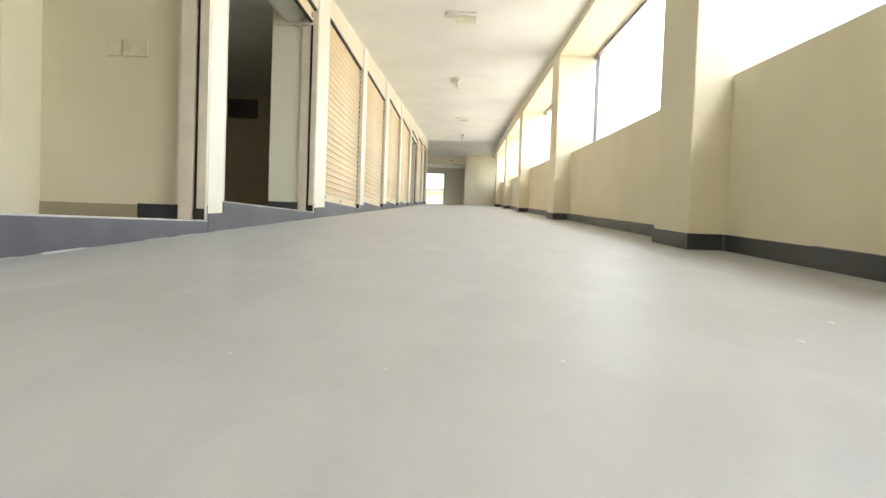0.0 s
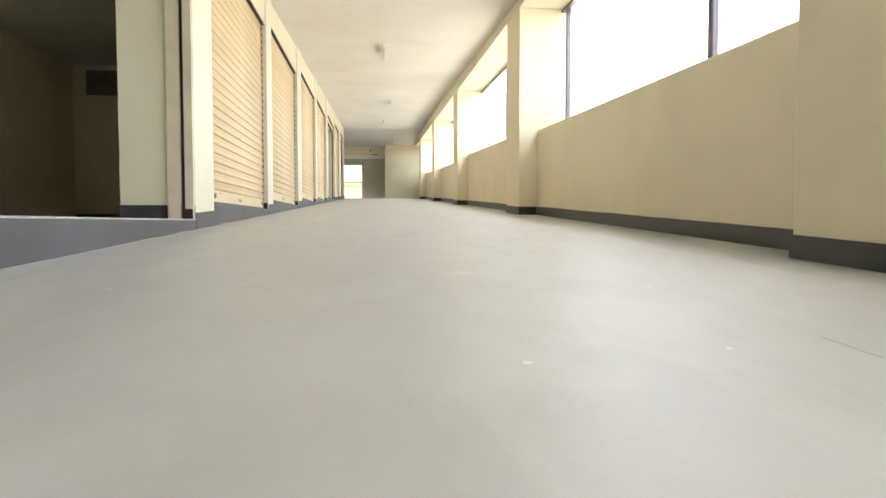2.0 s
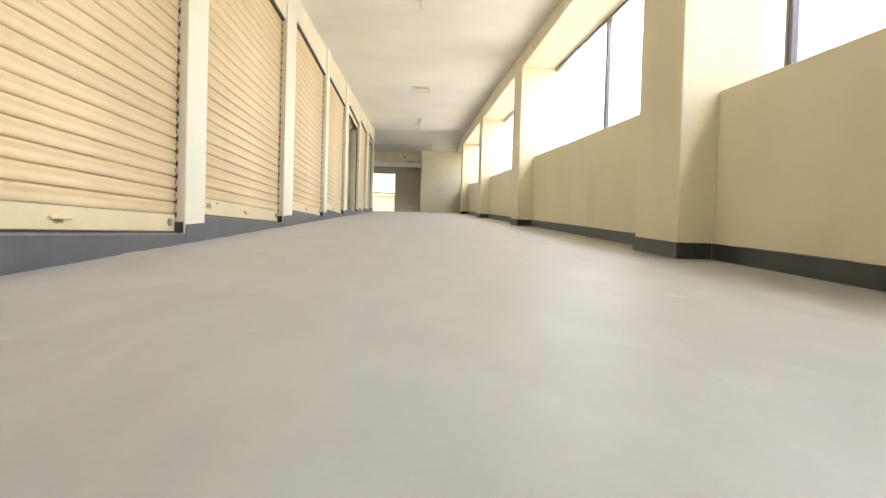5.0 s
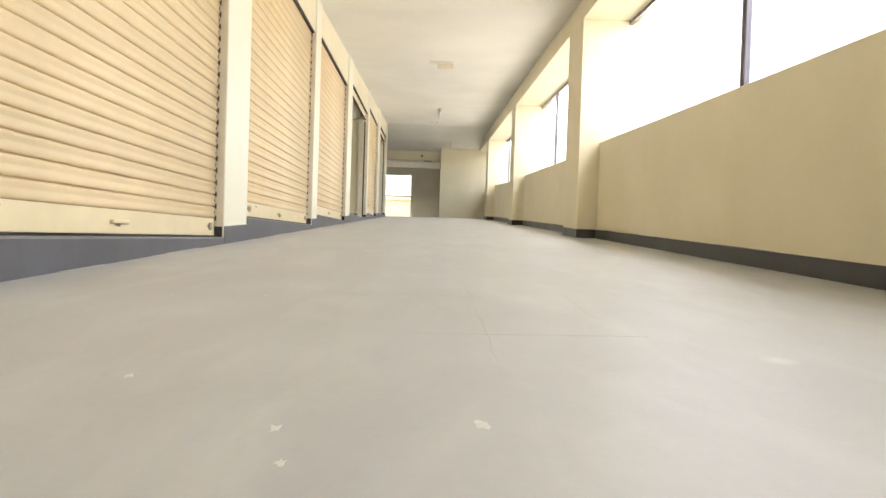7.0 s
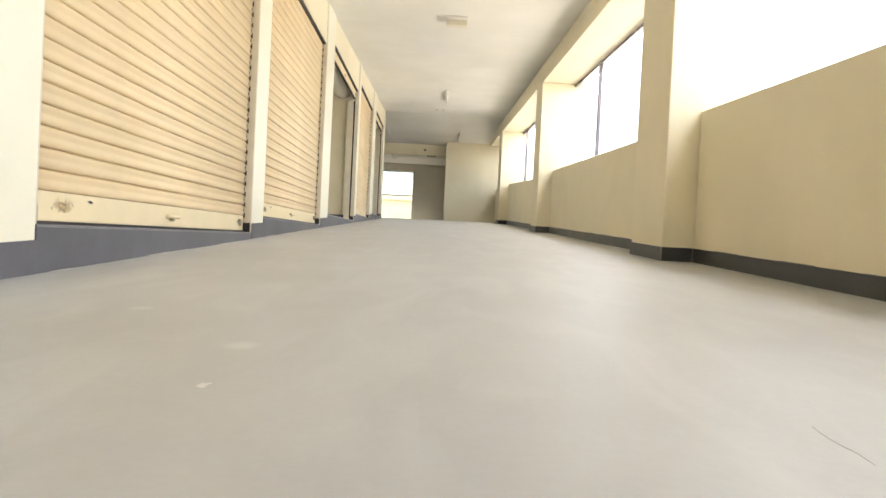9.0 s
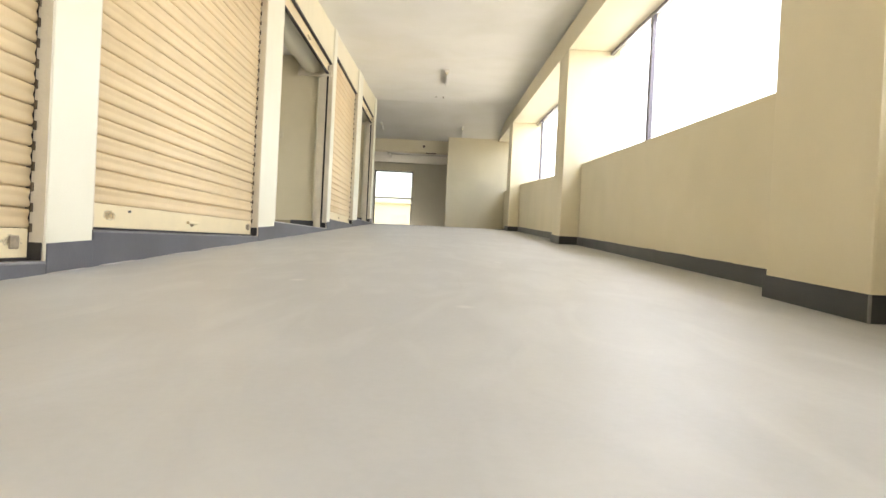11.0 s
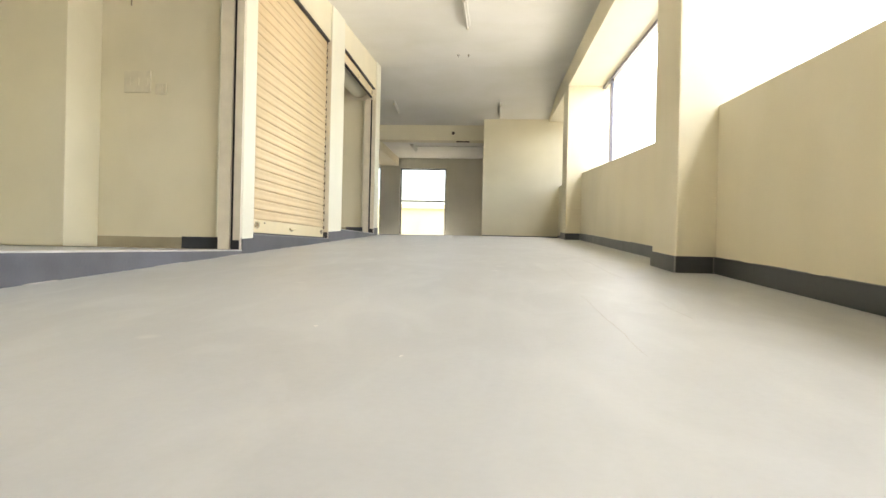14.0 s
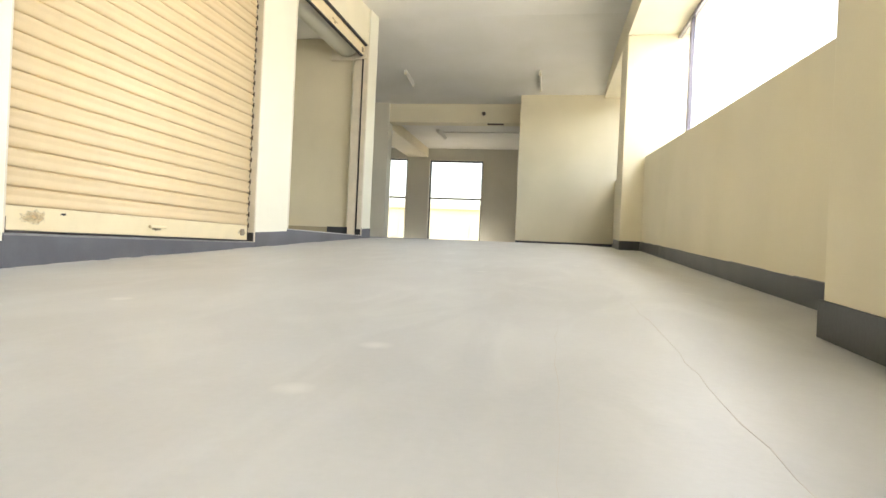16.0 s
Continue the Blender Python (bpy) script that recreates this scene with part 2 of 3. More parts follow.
def blob(bm, c, r, depth, lobes=9, squash=1.0, seed=1):
    """A low, uneven disc on a wall that faces +x."""
    rnd = random.Random(seed)
    ring = []
    for i in range(lobes * 2):
        a = i * math.pi / lobes
        k = r * rnd.uniform(0.55, 1.15)
        ring.append(bm.verts.new((c[0], c[1] + k * math.cos(a), c[2] + k * squash * math.sin(a))))
    top = bm.verts.new((c[0] + depth, c[1], c[2]))
    for a, b in zip(ring, ring[1:] + ring[:1]):
        bm.faces.new((a, b, top))
    bm.faces.new(ring[::-1])


# ---------------------------------------------------------------- floor, ceiling, walls
bm = bmesh.new()
for y0, y1 in ((BACK - 0.3, CREST), (CREST, 34.6)):
    low = -4.55 if y1 == CREST else -12.0
    rows = []
    for y in (y0, y1):
        z = SLOPE * min(y, CREST)
        fall = DIP if y < 30 else 0.0
        rows.append([bm.verts.new(p) for p in ((low, y, z - fall), (-2.4, y, z), (-0.5, y, z), (0.0, y, z - FALL), (OUT, y, z - FALL),
                                               (OUT, y, z - 0.3), (low, y, z - 0.3))])
    for k in range(7):
        bm.faces.new((rows[0][k], rows[0][(k + 1) % 7], rows[1][(k + 1) % 7], rows[1][k]))
    bm.faces.new(rows[0])
    bm.faces.new(rows[1][::-1])
floor = structure("floor", bm, FLOOR, "worn grey cement ramp floor with pale specks")

bm = bmesh.new()
ramped(bm, -4.5, OUT, BACK - 0.3, CREST, lambda y: 3.63 + 0.0595 * y, lambda y: 3.9 + 0.0595 * y)
ramped(bm, -12.0, OUT, CREST, 28.7, lambda y: 5.078 - 0.108 * (y - CREST), lambda y: 5.35)
structure("ceiling", bm, CEIL, "off-white painted sloping plaster ceiling")
bm = bmesh.new()
box(bm, -12.0, -1.6, 29.1, 34.6, 4.4, 4.65)
structure("ceiling_far", bm, CEIL, "off-white painted plaster ceiling of the far room")

# openings of the shops: near end, far end, threshold, head, shut or open
SHOPS = [
    (-19.4, -15.9, -0.75, 2.33, True),
    (-15.4, -12.1, -0.56, 2.52, True),
    (-11.3, -7.77, -0.305, 2.73, False),
    (-7.43, -3.87, -0.118, 2.93, False),
    (-3.15, 0.27, 0.072, 3.12, True),
    (0.76, 4.23, 0.24, 3.28, True),
    (4.93, 8.42, 0.455, 3.56, True),
    (8.86, 12.30, 0.635, 3.69, True),
    (13.0, 16.67, 0.84, 3.95, False),
    (16.98, 20.09, 1.02, 4.24, True),
    (20.9, 23.85, 1.2, 4.44, False),
]
WALL_END = 24.3
edges = [BACK] + [v for s in SHOPS for v in s[:2]] + [WALL_END]
PIERS = list(zip(edges[::2], edges[1::2]))
for y0, y1 in PIERS:
    bm = bmesh.new()
    deep = -4.92 if abs(y1 + 3.15) < 0.01 else -4.5
    ramped(bm, deep, WEST, y0, y1, lambda y: floor_z(y) - 0.1, ceil_z)
    structure("wall_pier", bm, PILASTER, "pale cream painted pier between two shop fronts", 0.012)
for y0, y1, zs, zt, shut in SHOPS:
    bm = bmesh.new()
    hexa(bm, [(-4.5, y0, zt), (WEST - 0.03, y0, zt), (WEST - 0.03, y1, zt), (-4.5, y1, zt),
              (-4.5, y0, ceil_z(y0)), (WEST - 0.03, y0, ceil_z(y0)), (WEST - 0.03, y1, ceil_z(y1)), (-4.5, y1, ceil_z(y1))])
    structure("wall_lintel", bm, WALL, "cream painted wall over a shop front")
for y0, y1, zs, zt, shut in SHOPS:
    bm = bmesh.new()
    hexa(bm, [(-4.52, y0, floor_z(y0) - 0.1), (WEST + 0.004, y0, floor_z(y0) - 0.1), (WEST + 0.004, y1, floor_z(y1) - 0.1), (-4.52, y1, floor_z(y1) - 0.1),
              (-4.52, y0, zs - 0.012), (WEST + 0.004, y0, zs - 0.012), (WEST + 0.004, y1, zs - 0.012), (-4.52, y1, zs - 0.012)])
    structure("plinth", bm, PLINTH, "blue-grey painted level plinth under a shop front", 0.004)
    bm = bmesh.new()
    box(bm, -4.52, WEST + 0.005, y0 + 0.001, y1 - 0.001, zs - 0.012, zs)
    structure("threshold", bm, GREYCAP if shut else MORTAR, "dusty cement threshold on the plinth", 0.004)
for y0, y1 in PIERS:
    bm = bmesh.new()
    ramped(bm, WEST, WEST + 0.008, y0, y1, lambda y: floor_z(y) - DIP - 0.01, lambda y: floor_z(y) + 0.137)
    structure("baseboard_pier", bm, PLINTH, "blue-grey painted skirting of a pier", 0.003)
rnd = random.Random(4)
bm = bmesh.new()
y = BACK
while y < CREST - 0.4:
    step = rnd.uniform(0.12, 0.4)
    if rnd.random() < 0.8:
        w, h = rnd.uniform(0.010, 0.024), rnd.uniform(0.004, 0.012)
        ramped(bm, WEST + 0.003, WEST + 0.006 + w, y, y + step, lambda q: floor_z(q) - DIP - 0.01, lambda q: floor_z(q) - DIP + h)
    y += step
structure("mortar_line", bm, MORTAR, "pale crumbly cement line along the foot of the plinth")

for a, e in PILLARS:
    bm = bmesh.new()
    ramped(bm, 0.0, OUT, a, e, lambda y: SLOPE * min(y, CREST) - 0.1, beam_z)
    structure("pillar", bm, WALL, "cream painted square concrete pillar", 0.015)
bm = bmesh.new()
ramped(bm, 0.0, OUT, BACK - 0.3, 28.1, beam_z, lambda y: max(ceil_z(y), beam_z(y) + 0.3) + 0.1)
structure("beam_window", bm, WALL, "cream painted long beam over the windows")
for y0, y1 in BAYS + [(PILLARS[-1][1], 28.1)]:
    bm = bmesh.new()
    ramped(bm, SILL_IN, OUT, y0, y1, lambda y: SLOPE * min(y, CREST) - 0.1, sill_z)
    structure("wall_parapet", bm, WALL, "cream painted parapet wall under the windows", 0.012)
bm = bmesh.new()
seams = bmesh.new()


def skirt_low(y):
    return SLOPE * min(y, CREST) - FALL - 0.01


def skirt_top(y):
    return SLOPE * min(y, CREST) + 0.12


for y0, y1 in BAYS + [(PILLARS[-1][1], 28.1)]:
    ramped(bm, SILL_IN - 0.012, SILL_IN, y0, y1, skirt_low, skirt_top)
for a, e in PILLARS:
    ramped(bm, -0.012, 0.0, a - 0.012, e + 0.012, skirt_low, skirt_top)
    ramped(bm, 0.0, SILL_IN - 0.012, a - 0.012, a, skirt_low, skirt_top)
    ramped(bm, 0.0, SILL_IN - 0.012, e, e + 0.012, skirt_low, skirt_top)
    ramped(seams, -0.0135, -0.002, a - 0.0135, a - 0.0125, skirt_low, skirt_top)
    ramped(seams, -0.0138, -0.0128, a - 0.0125, a - 0.002, skirt_low, skirt_top)
    ramped(seams, SILL_IN - 0.022, SILL_IN - 0.0125, a - 0.0138, a - 0.0128, skirt_low, skirt_top)
rnd = random.Random(8)
for y0, y1 in BAYS:
    y = y0
    while y < y1 - 0.5:
        step = rnd.uniform(0.15, 0.5)
        if rnd.random() < 0.6:
            h = rnd.uniform(0.002, 0.006)
            ramped(seams, SILL_IN - 0.010, SILL_IN - 0.0005, y, y + step, skirt_top, lambda q: skirt_top(q) + h)
        y += step
structure("skirting_putty", seams, GREYCAP, "greyish uneven putty at the skirting's corners and top edge")
structure("baseboard_window", bm, SKIRT, "dark grey painted skirting along the parapet", 0.003)
bm = bmesh.new()
box(bm, -4.6, OUT, BACK - 0.3, BACK, -1.5, 4.0)
structure("wall_back", bm, WALL, "cream painted wall closing the corridor")

# landing and far room
bm = bmesh.new()
box(bm, -1.87, OUT, 28.1, 28.4, LAND - 0.1, 4.9)
structure("wall_end", bm, WALL, "cream painted end wall of the landing", 0.01)
bm = bmesh.new()
box(bm, -1.86, OUT, 28.085, 28.1, LAND - 0.05, LAND + 0.1)
structure("baseboard_end", bm, SKIRT, "dark grey skirting of the end wall")
bm = bmesh.new()
box(bm, -12.0, -1.6, 28.7, 29.1, 4.146, 5.0)
structure("beam_cross", bm, WALL, "cream painted cross beam over the landing", 0.015)
bm = bmesh.new()
box(bm, -6.0, -5.3, 29.1, 34.17, 4.1, 4.5)
structure("beam_far", bm, WALL, "cream painted beam of the far room", 0.015)
WINDOWS = [(-5.24, -3.42, 0.0, 4.01), (-6.9, -6.02, 0.0, 4.05)]
bm = bmesh.new()
for x0, x1 in ((-12.0, -6.9), (-6.02, -5.24), (-3.42, -1.3)):
    box(bm, x0, x1, 34.17, 34.45, LAND, 4.7)
for x0, x1, _, zt in WINDOWS:
    box(bm, x0, x1, 34.17, 34.45, zt, 4.7)
structure("wall_far", bm, SHADEDWALL, "painted wall of the far room with two tall openings, dim light put into its pale grey", 0.01)
bm = bmesh.new()
box(bm, -1.6, -1.3, 28.4, 34.17, LAND, 4.7)
box(bm, -12.3, -12.0, 24.0, 34.6, LAND, 5.4)
box(bm, -12.0, -4.5, 24.0, WALL_END, LAND, 5.4)
structure("wall_lobby", bm, WALL, "cream painted side walls of the landing")
bm = bmesh.new()
box(bm, -5.9, -5.17, 28.62, 29.0, LAND, 4.9)
structure("column", bm, SHADEDWALL, "painted square column on the landing, dim light put into its pale grey", 0.015)

# ---------------------------------------------------------------- windows of the corridor
MULLIONS = (-22.9, -18.4, -13.9, -9.4, -4.70, -0.3, 4.43, 9.0, 13.5, 18.05, 22.6)
GLAZED = BAYS + [(PILLARS[-1][1], 28.0)]
for i, (y0, y1) in enumerate(GLAZED):
    root = tagged(new("window_%d" % (i + 1)), "ribbon window with thin grey aluminium frame", kind="structure")
    bm = bmesh.new()
    ramped(bm, GLASS_X - 0.03, GLASS_X + 0.03, y0, y1, lambda y: beam_z(y) - 0.07, lambda y: beam_z(y) - 0.025)
    part("head_rail", bm, ALU, root)
    bm = bmesh.new()
    ramped(bm, GLASS_X - 0.03, GLASS_X + 0.03, y0, y1, lambda y: sill_z(y) + 0.002, lambda y: sill_z(y) + 0.05)
    part("bottom_rail", bm, ALU, root)
    cuts = [m for m in MULLIONS if y0 + 0.1 < m < y1 - 0.1]
    for m in cuts:
        bm = bmesh.new()
        for a, b in ((m - 0.045, m - 0.006), (m + 0.006, m + 0.045)):
            ramped(bm, GLASS_X - 0.028, GLASS_X + 0.028, a, b, lambda y: sill_z(y) + 0.05, lambda y: beam_z(y) - 0.07)
        box(bm, GLASS_X - 0.012, GLASS_X + 0.012, m - 0.006, m + 0.006, sill_z(m) + 0.06, beam_z(m) - 0.08)
        part("mullion", bm, ALU, root)
    ends = [y0] + cuts + [y1]
    for a, b in zip(ends, ends[1:]):
        bm = bmesh.new()
        ramped(bm, GLASS_X - 0.004, GLASS_X + 0.004, a + 0.046, b - 0.046, lambda y: sill_z(y) + 0.051, lambda y: beam_z(y) - 0.071)
        pane = part("pane", bm, GLASS, root)
        pane.visible_shadow = False

# tall openings of the far room
for i, (x0, x1, _, zt) in enumerate(WINDOWS):
    root = tagged(new("window_%d" % (i + 20)), "tall window with a thin dark metal frame and one transom", kind="structure")
    for a, b, c, d, nm in ((x0, x0 + 0.05, LAND, zt, "stile"), (x1 - 0.05, x1, LAND, zt, "stile"),
                           (x0 + 0.05, x1 - 0.05, zt - 0.05, zt, "head_rail"), (x0 + 0.05, x1 - 0.05, LAND, LAND + 0.13, "bottom_rail"),
                           (x0 + 0.05, x1 - 0.05, 2.70, 2.75, "transom")):
        bm = bmesh.new()
        box(bm, a, b, 34.28, 34.34, c, d)
        part(nm, bm, DARK, root)
    for c, d in ((LAND + 0.13, 2.70), (2.75, zt - 0.05)):
        bm = bmesh.new()
        box(bm, x0 + 0.05, x1 - 0.05, 34.305, 34.313, c, d)
        pane = part("pane", bm, GLASS, root)
        pane.visible_shadow = False

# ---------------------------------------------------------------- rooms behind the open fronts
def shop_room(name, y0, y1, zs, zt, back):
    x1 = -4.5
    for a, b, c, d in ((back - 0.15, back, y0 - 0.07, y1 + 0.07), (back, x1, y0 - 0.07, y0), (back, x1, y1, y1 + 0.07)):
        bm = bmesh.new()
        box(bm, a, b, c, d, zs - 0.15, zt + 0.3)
        structure("wall_" + name, bm, SHOPWALL, "tan wall of an empty shop")
    bm = bmesh.new()
    box(bm, back, x1 - 0.02, y0, y1, zs - 0.15, zs - 0.004)
    structure("floor_" + name, bm, FLOOR, "grey cement floor of an empty shop")
    bm = bmesh.new()
    box(bm, back, x1, y0, y1, zt + 0.15, zt + 0.3)
    structure("ceiling_" + name, bm, CEIL, "off-white ceiling of an empty shop")


def shop_skirting(name, y1, far, zs, back, dark_to):
    """Skirting of the far partition: dark near the front, tan further in."""
    bm = bmesh.new()
    box(bm, -4.5, WEST - 0.002, y1 - 0.009, y1, zs, zs + 0.13)
    box(bm, dark_to, -4.5, far - 0.012, far, zs, zs + 0.13)
    structure("baseboard_front_" + name, bm, SKIRT, "dark painted skirting at the shop's jamb")
    bm = bmesh.new()
    box(bm, back, dark_to, far - 0.011, far, zs, zs + 0.12)
    structure("baseboard_rear_" + name, bm, TANSKIRT, "tan painted skirting inside an empty shop")


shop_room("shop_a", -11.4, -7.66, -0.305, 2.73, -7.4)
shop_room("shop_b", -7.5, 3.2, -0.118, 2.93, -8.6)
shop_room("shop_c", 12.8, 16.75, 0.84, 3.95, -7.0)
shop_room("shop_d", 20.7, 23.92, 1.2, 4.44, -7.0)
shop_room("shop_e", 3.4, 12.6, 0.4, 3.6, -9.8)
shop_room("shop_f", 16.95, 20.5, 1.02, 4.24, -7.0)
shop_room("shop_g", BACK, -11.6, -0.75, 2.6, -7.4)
shop_skirting("shop_a", -7.77, -7.66, -0.305, -7.4, -4.89)
shop_skirting("shop_c", 16.67, 16.75, 0.84, -7.0, -4.91)
shop_skirting("shop_d", 23.85, 23.92, 1.2, -7.0, -4.85)
bm = bmesh.new()
box(bm, -4.92, WEST - 0.002, -3.879, -3.87, -0.118, 0.02)
structure("baseboard_front_shop_b", bm, SKIRT, "dark painted skirting at the shop's jamb")
bm = bmesh.new()
box(bm, -8.6, -4.5, 3.188, 3.2, -0.12, 0.02)
structure("baseboard_rear_shop_b", bm, SKIRT, "dark painted skirting inside the unlit shop")
bm = bmesh.new()
box(bm, -8.6, -4.5, 3.186, 3.2, 0.02, 0.032)
structure("trim_rear_shop_b", bm, MORTAR, "pale dusty top edge of the dark skirting")
for nm, x, y0, y1, zs, zt in (("shop_a", -5.80, -8.15, -7.66, -0.305, 2.73), ("shop_c", -5.88, 16.2, 16.75, 0.84, 3.95)):
    bm = bmesh.new()
    box(bm, -7.3 if nm == "shop_a" else -6.99, x, y0, y1, zs, zt + 0.14)
    structure("column_" + nm, bm, WALL, "cream painted corner column in an empty shop", 0.01)


# ---------------------------------------------------------------- roller shutters
SHUT_X = -4.292


def slat_mesh(length, pitch):
    """One curved interlocking slat, its lower edge at z 0, running along y."""
    prof = [(x, z * pitch) for x, z in ((-0.010, 0.0), (0.008, 0.02), (0.015, 0.12), (0.014, 0.30), (0.008, 0.46), (0.0075, 0.55), (0.013, 0.70), (0.014, 0.85), (0.010, 0.93), (-0.010, 0.95))]
    bm = bmesh.new()
    a = [bm.verts.new((x, 0, z)) for x, z in prof]
    b = [bm.verts.new((x, length, z)) for x, z in prof]
    c = [bm.verts.new((x, 0, z * pitch)) for x, z in ((-0.010, 0.999), (-0.014, 0.999), (-0.014, 0.0))]
    d = [bm.verts.new((x, length, z * pitch)) for x, z in ((-0.010, 0.999), (-0.014, 0.999), (-0.014, 0.0))]
    ra, rb = a + c, b + d
    n = len(ra)
    for i in range(n):
        bm.faces.new((ra[i], rb[i], rb[(i + 1) % n], ra[(i + 1) % n]))
    bm.faces.new(ra)
    bm.faces.new(rb[::-1])
    bmesh.ops.recalc_face_normals(bm, faces=bm.faces)
    me = bpy.data.meshes.new("slat")
    bm.to_mesh(me)
    bm.free()
    me.materials.append(SLAT)
    for p in me.polygons:
        p.use_smooth = len(p.vertices) == 4
    return me


def guides(root, y0, y1, zs, zt, wide):
    """Channel rails in both jambs, with the dark slot in which the slats run."""
    for side, a, b in ((1, y0, y0 + wide), (-1, y1 - wide, y1)):
        bm = bmesh.new()
        box(bm, -4.45, -4.325, a, b, zs + 0.002, zt)
        box(bm, -4.285, -4.206, a, b, zs + 0.002, zt)
        g = part("guide_rail", bm, GUIDE, root, "beige steel guide rail")
        bm = bmesh.new()
        m = (a, a + 0.006) if side > 0 else (b - 0.006, b)
        box(bm, -4.325, -4.285, m[0], m[1], zs + 0.002, zt)
        part("slot", bm, DARK, g, "dark slot of the guide rail")
        bm = bmesh.new()
        box(bm, -4.30, -4.212, a - 0.012 if side < 0 else b, a if side < 0 else b + 0.012, zs + 0.004, zs + 0.10)
        part("foot_bracket", bm, DARK, g, "dark grimy foot bracket")


def bottom_rail(root, y0, y1, z, h, seed, stained=True):
    rnd = random.Random(seed)
    bm = bmesh.new()
    box(bm, SHUT_X - 0.012, SHUT_X + 0.012, y0, y1, z, z + h)
    rail = part("bottom_rail", bm, RAIL, root, "cream steel bottom rail with greasy marks", 0.004)
    # shade of the gap under the rail, drawn in as a dark strip
    bm = bmesh.new()
    box(bm, SHUT_X - 0.02, SHUT_X + 0.03, y0, y1, z - 0.016, z - 0.001)
    part("gap_shade_strip", bm, DARK, rail, "dark strip drawn in for the shadow gap under the rail")
    ln = y1 - y0
    for f, w in ((0.46, 0.21),):
        bm = bmesh.new()
        box(bm, SHUT_X + 0.012, SHUT_X + 0.04, y0 + f * ln, y0 + f * ln + w, z + h * 0.42, z + h * 0.58)
        part("handle", bm, RAIL, rail, "cream steel pull handle", 0.008)
        # flat brown patch just below the handle, about as wide
        bm = bmesh.new()
        blob(bm, (SHUT_X + 0.0125, y0 + f * ln + w * 0.5, z + h * 0.36), 0.1, 0.002, 8, 0.25, seed + 5)
        part("brown_smudge", bm, STAIN, rail, "brown smudge under the handle")
    # added plate where the rail has only dark brown blotches
    bm = bmesh.new()
    box(bm, SHUT_X + 0.012, SHUT_X + 0.024, y1 - 0.15, y1 - 0.08, z + h * 0.3, z + h * 0.75)
    part("smudge_plate", bm, LOCK, rail, "small brownish plate standing in for a dark brown smudge", 0.008)
    if stained:
        for f, r in ((0.095, 0.15), (0.962, 0.12)):
            bm = bmesh.new()
            blob(bm, (SHUT_X + 0.0122, y0 + f * ln, z + h * 0.55), r * rnd.uniform(0.8, 1.1), 0.0015, 13, 0.42, seed + int(f * 100))
            part("brown_smudge", bm, STAIN, rail, "brown greasy hand mark")
        bm = bmesh.new()
        blob(bm, (SHUT_X + 0.0122, y0 + ln * 0.17, z + h * 0.78), 0.03, 0.001, 6, 0.35, seed + 9)
        part("scratch", bm, DARK, rail, "dark scratch")


def closed_shutter(y0, y1, zs, zt, seed):
    pitch = 0.120 if y0 > 15 else 0.1105 if y0 > 0.5 else 0.108
    rail_h = 0.155 if y0 > 0.5 else 0.14
    root = tagged(new("roller_shutter"), "closed cream steel roller shutter on a raised plinth", "roller shutter", "shop shutters")
    root.location = (0, 0, 0)
    a, b = y0 + 0.016, y1 - 0.03
    guides(root, y0, y1, zs, zt, 0.014)
    bottom_rail(root, a, b, zs + 0.018, rail_h, seed)
    me = slat_mesh(b - a, pitch)
    z = zs + 0.02 + rail_h
    marks = bmesh.new()
    while z < zt + 0.02:
        ob = new("slat", me)
        ob.parent = root
        ob.location = (SHUT_X, a, z)
        box(marks, SHUT_X - 0.006, SHUT_X + 0.024, b + 0.001, b + 0.014, z - 0.022, z + 0.026)
        z += pitch
    tagged(part("end_lock_strip", marks, ENDLOCK, root, "dark end locks at the slat ends"), kind="stuff")
    bm = bmesh.new()
    box(bm, -4.34, -4.322, y1 - 0.06, y1 - 0.0145, zs + 0.02, zt)
    part("backing", bm, DARK, root)
    # trim in near-black, so the lintel's shadow is in its colour
    bm = bmesh.new()
    box(bm, -4.29, -4.232, y0 + 0.046, y1 - 0.046, zt - 0.035, zt - 0.003)
    part("head_shade_trim", bm, DARK, root, "dark trim under the lintel, its shadow put into the colour")


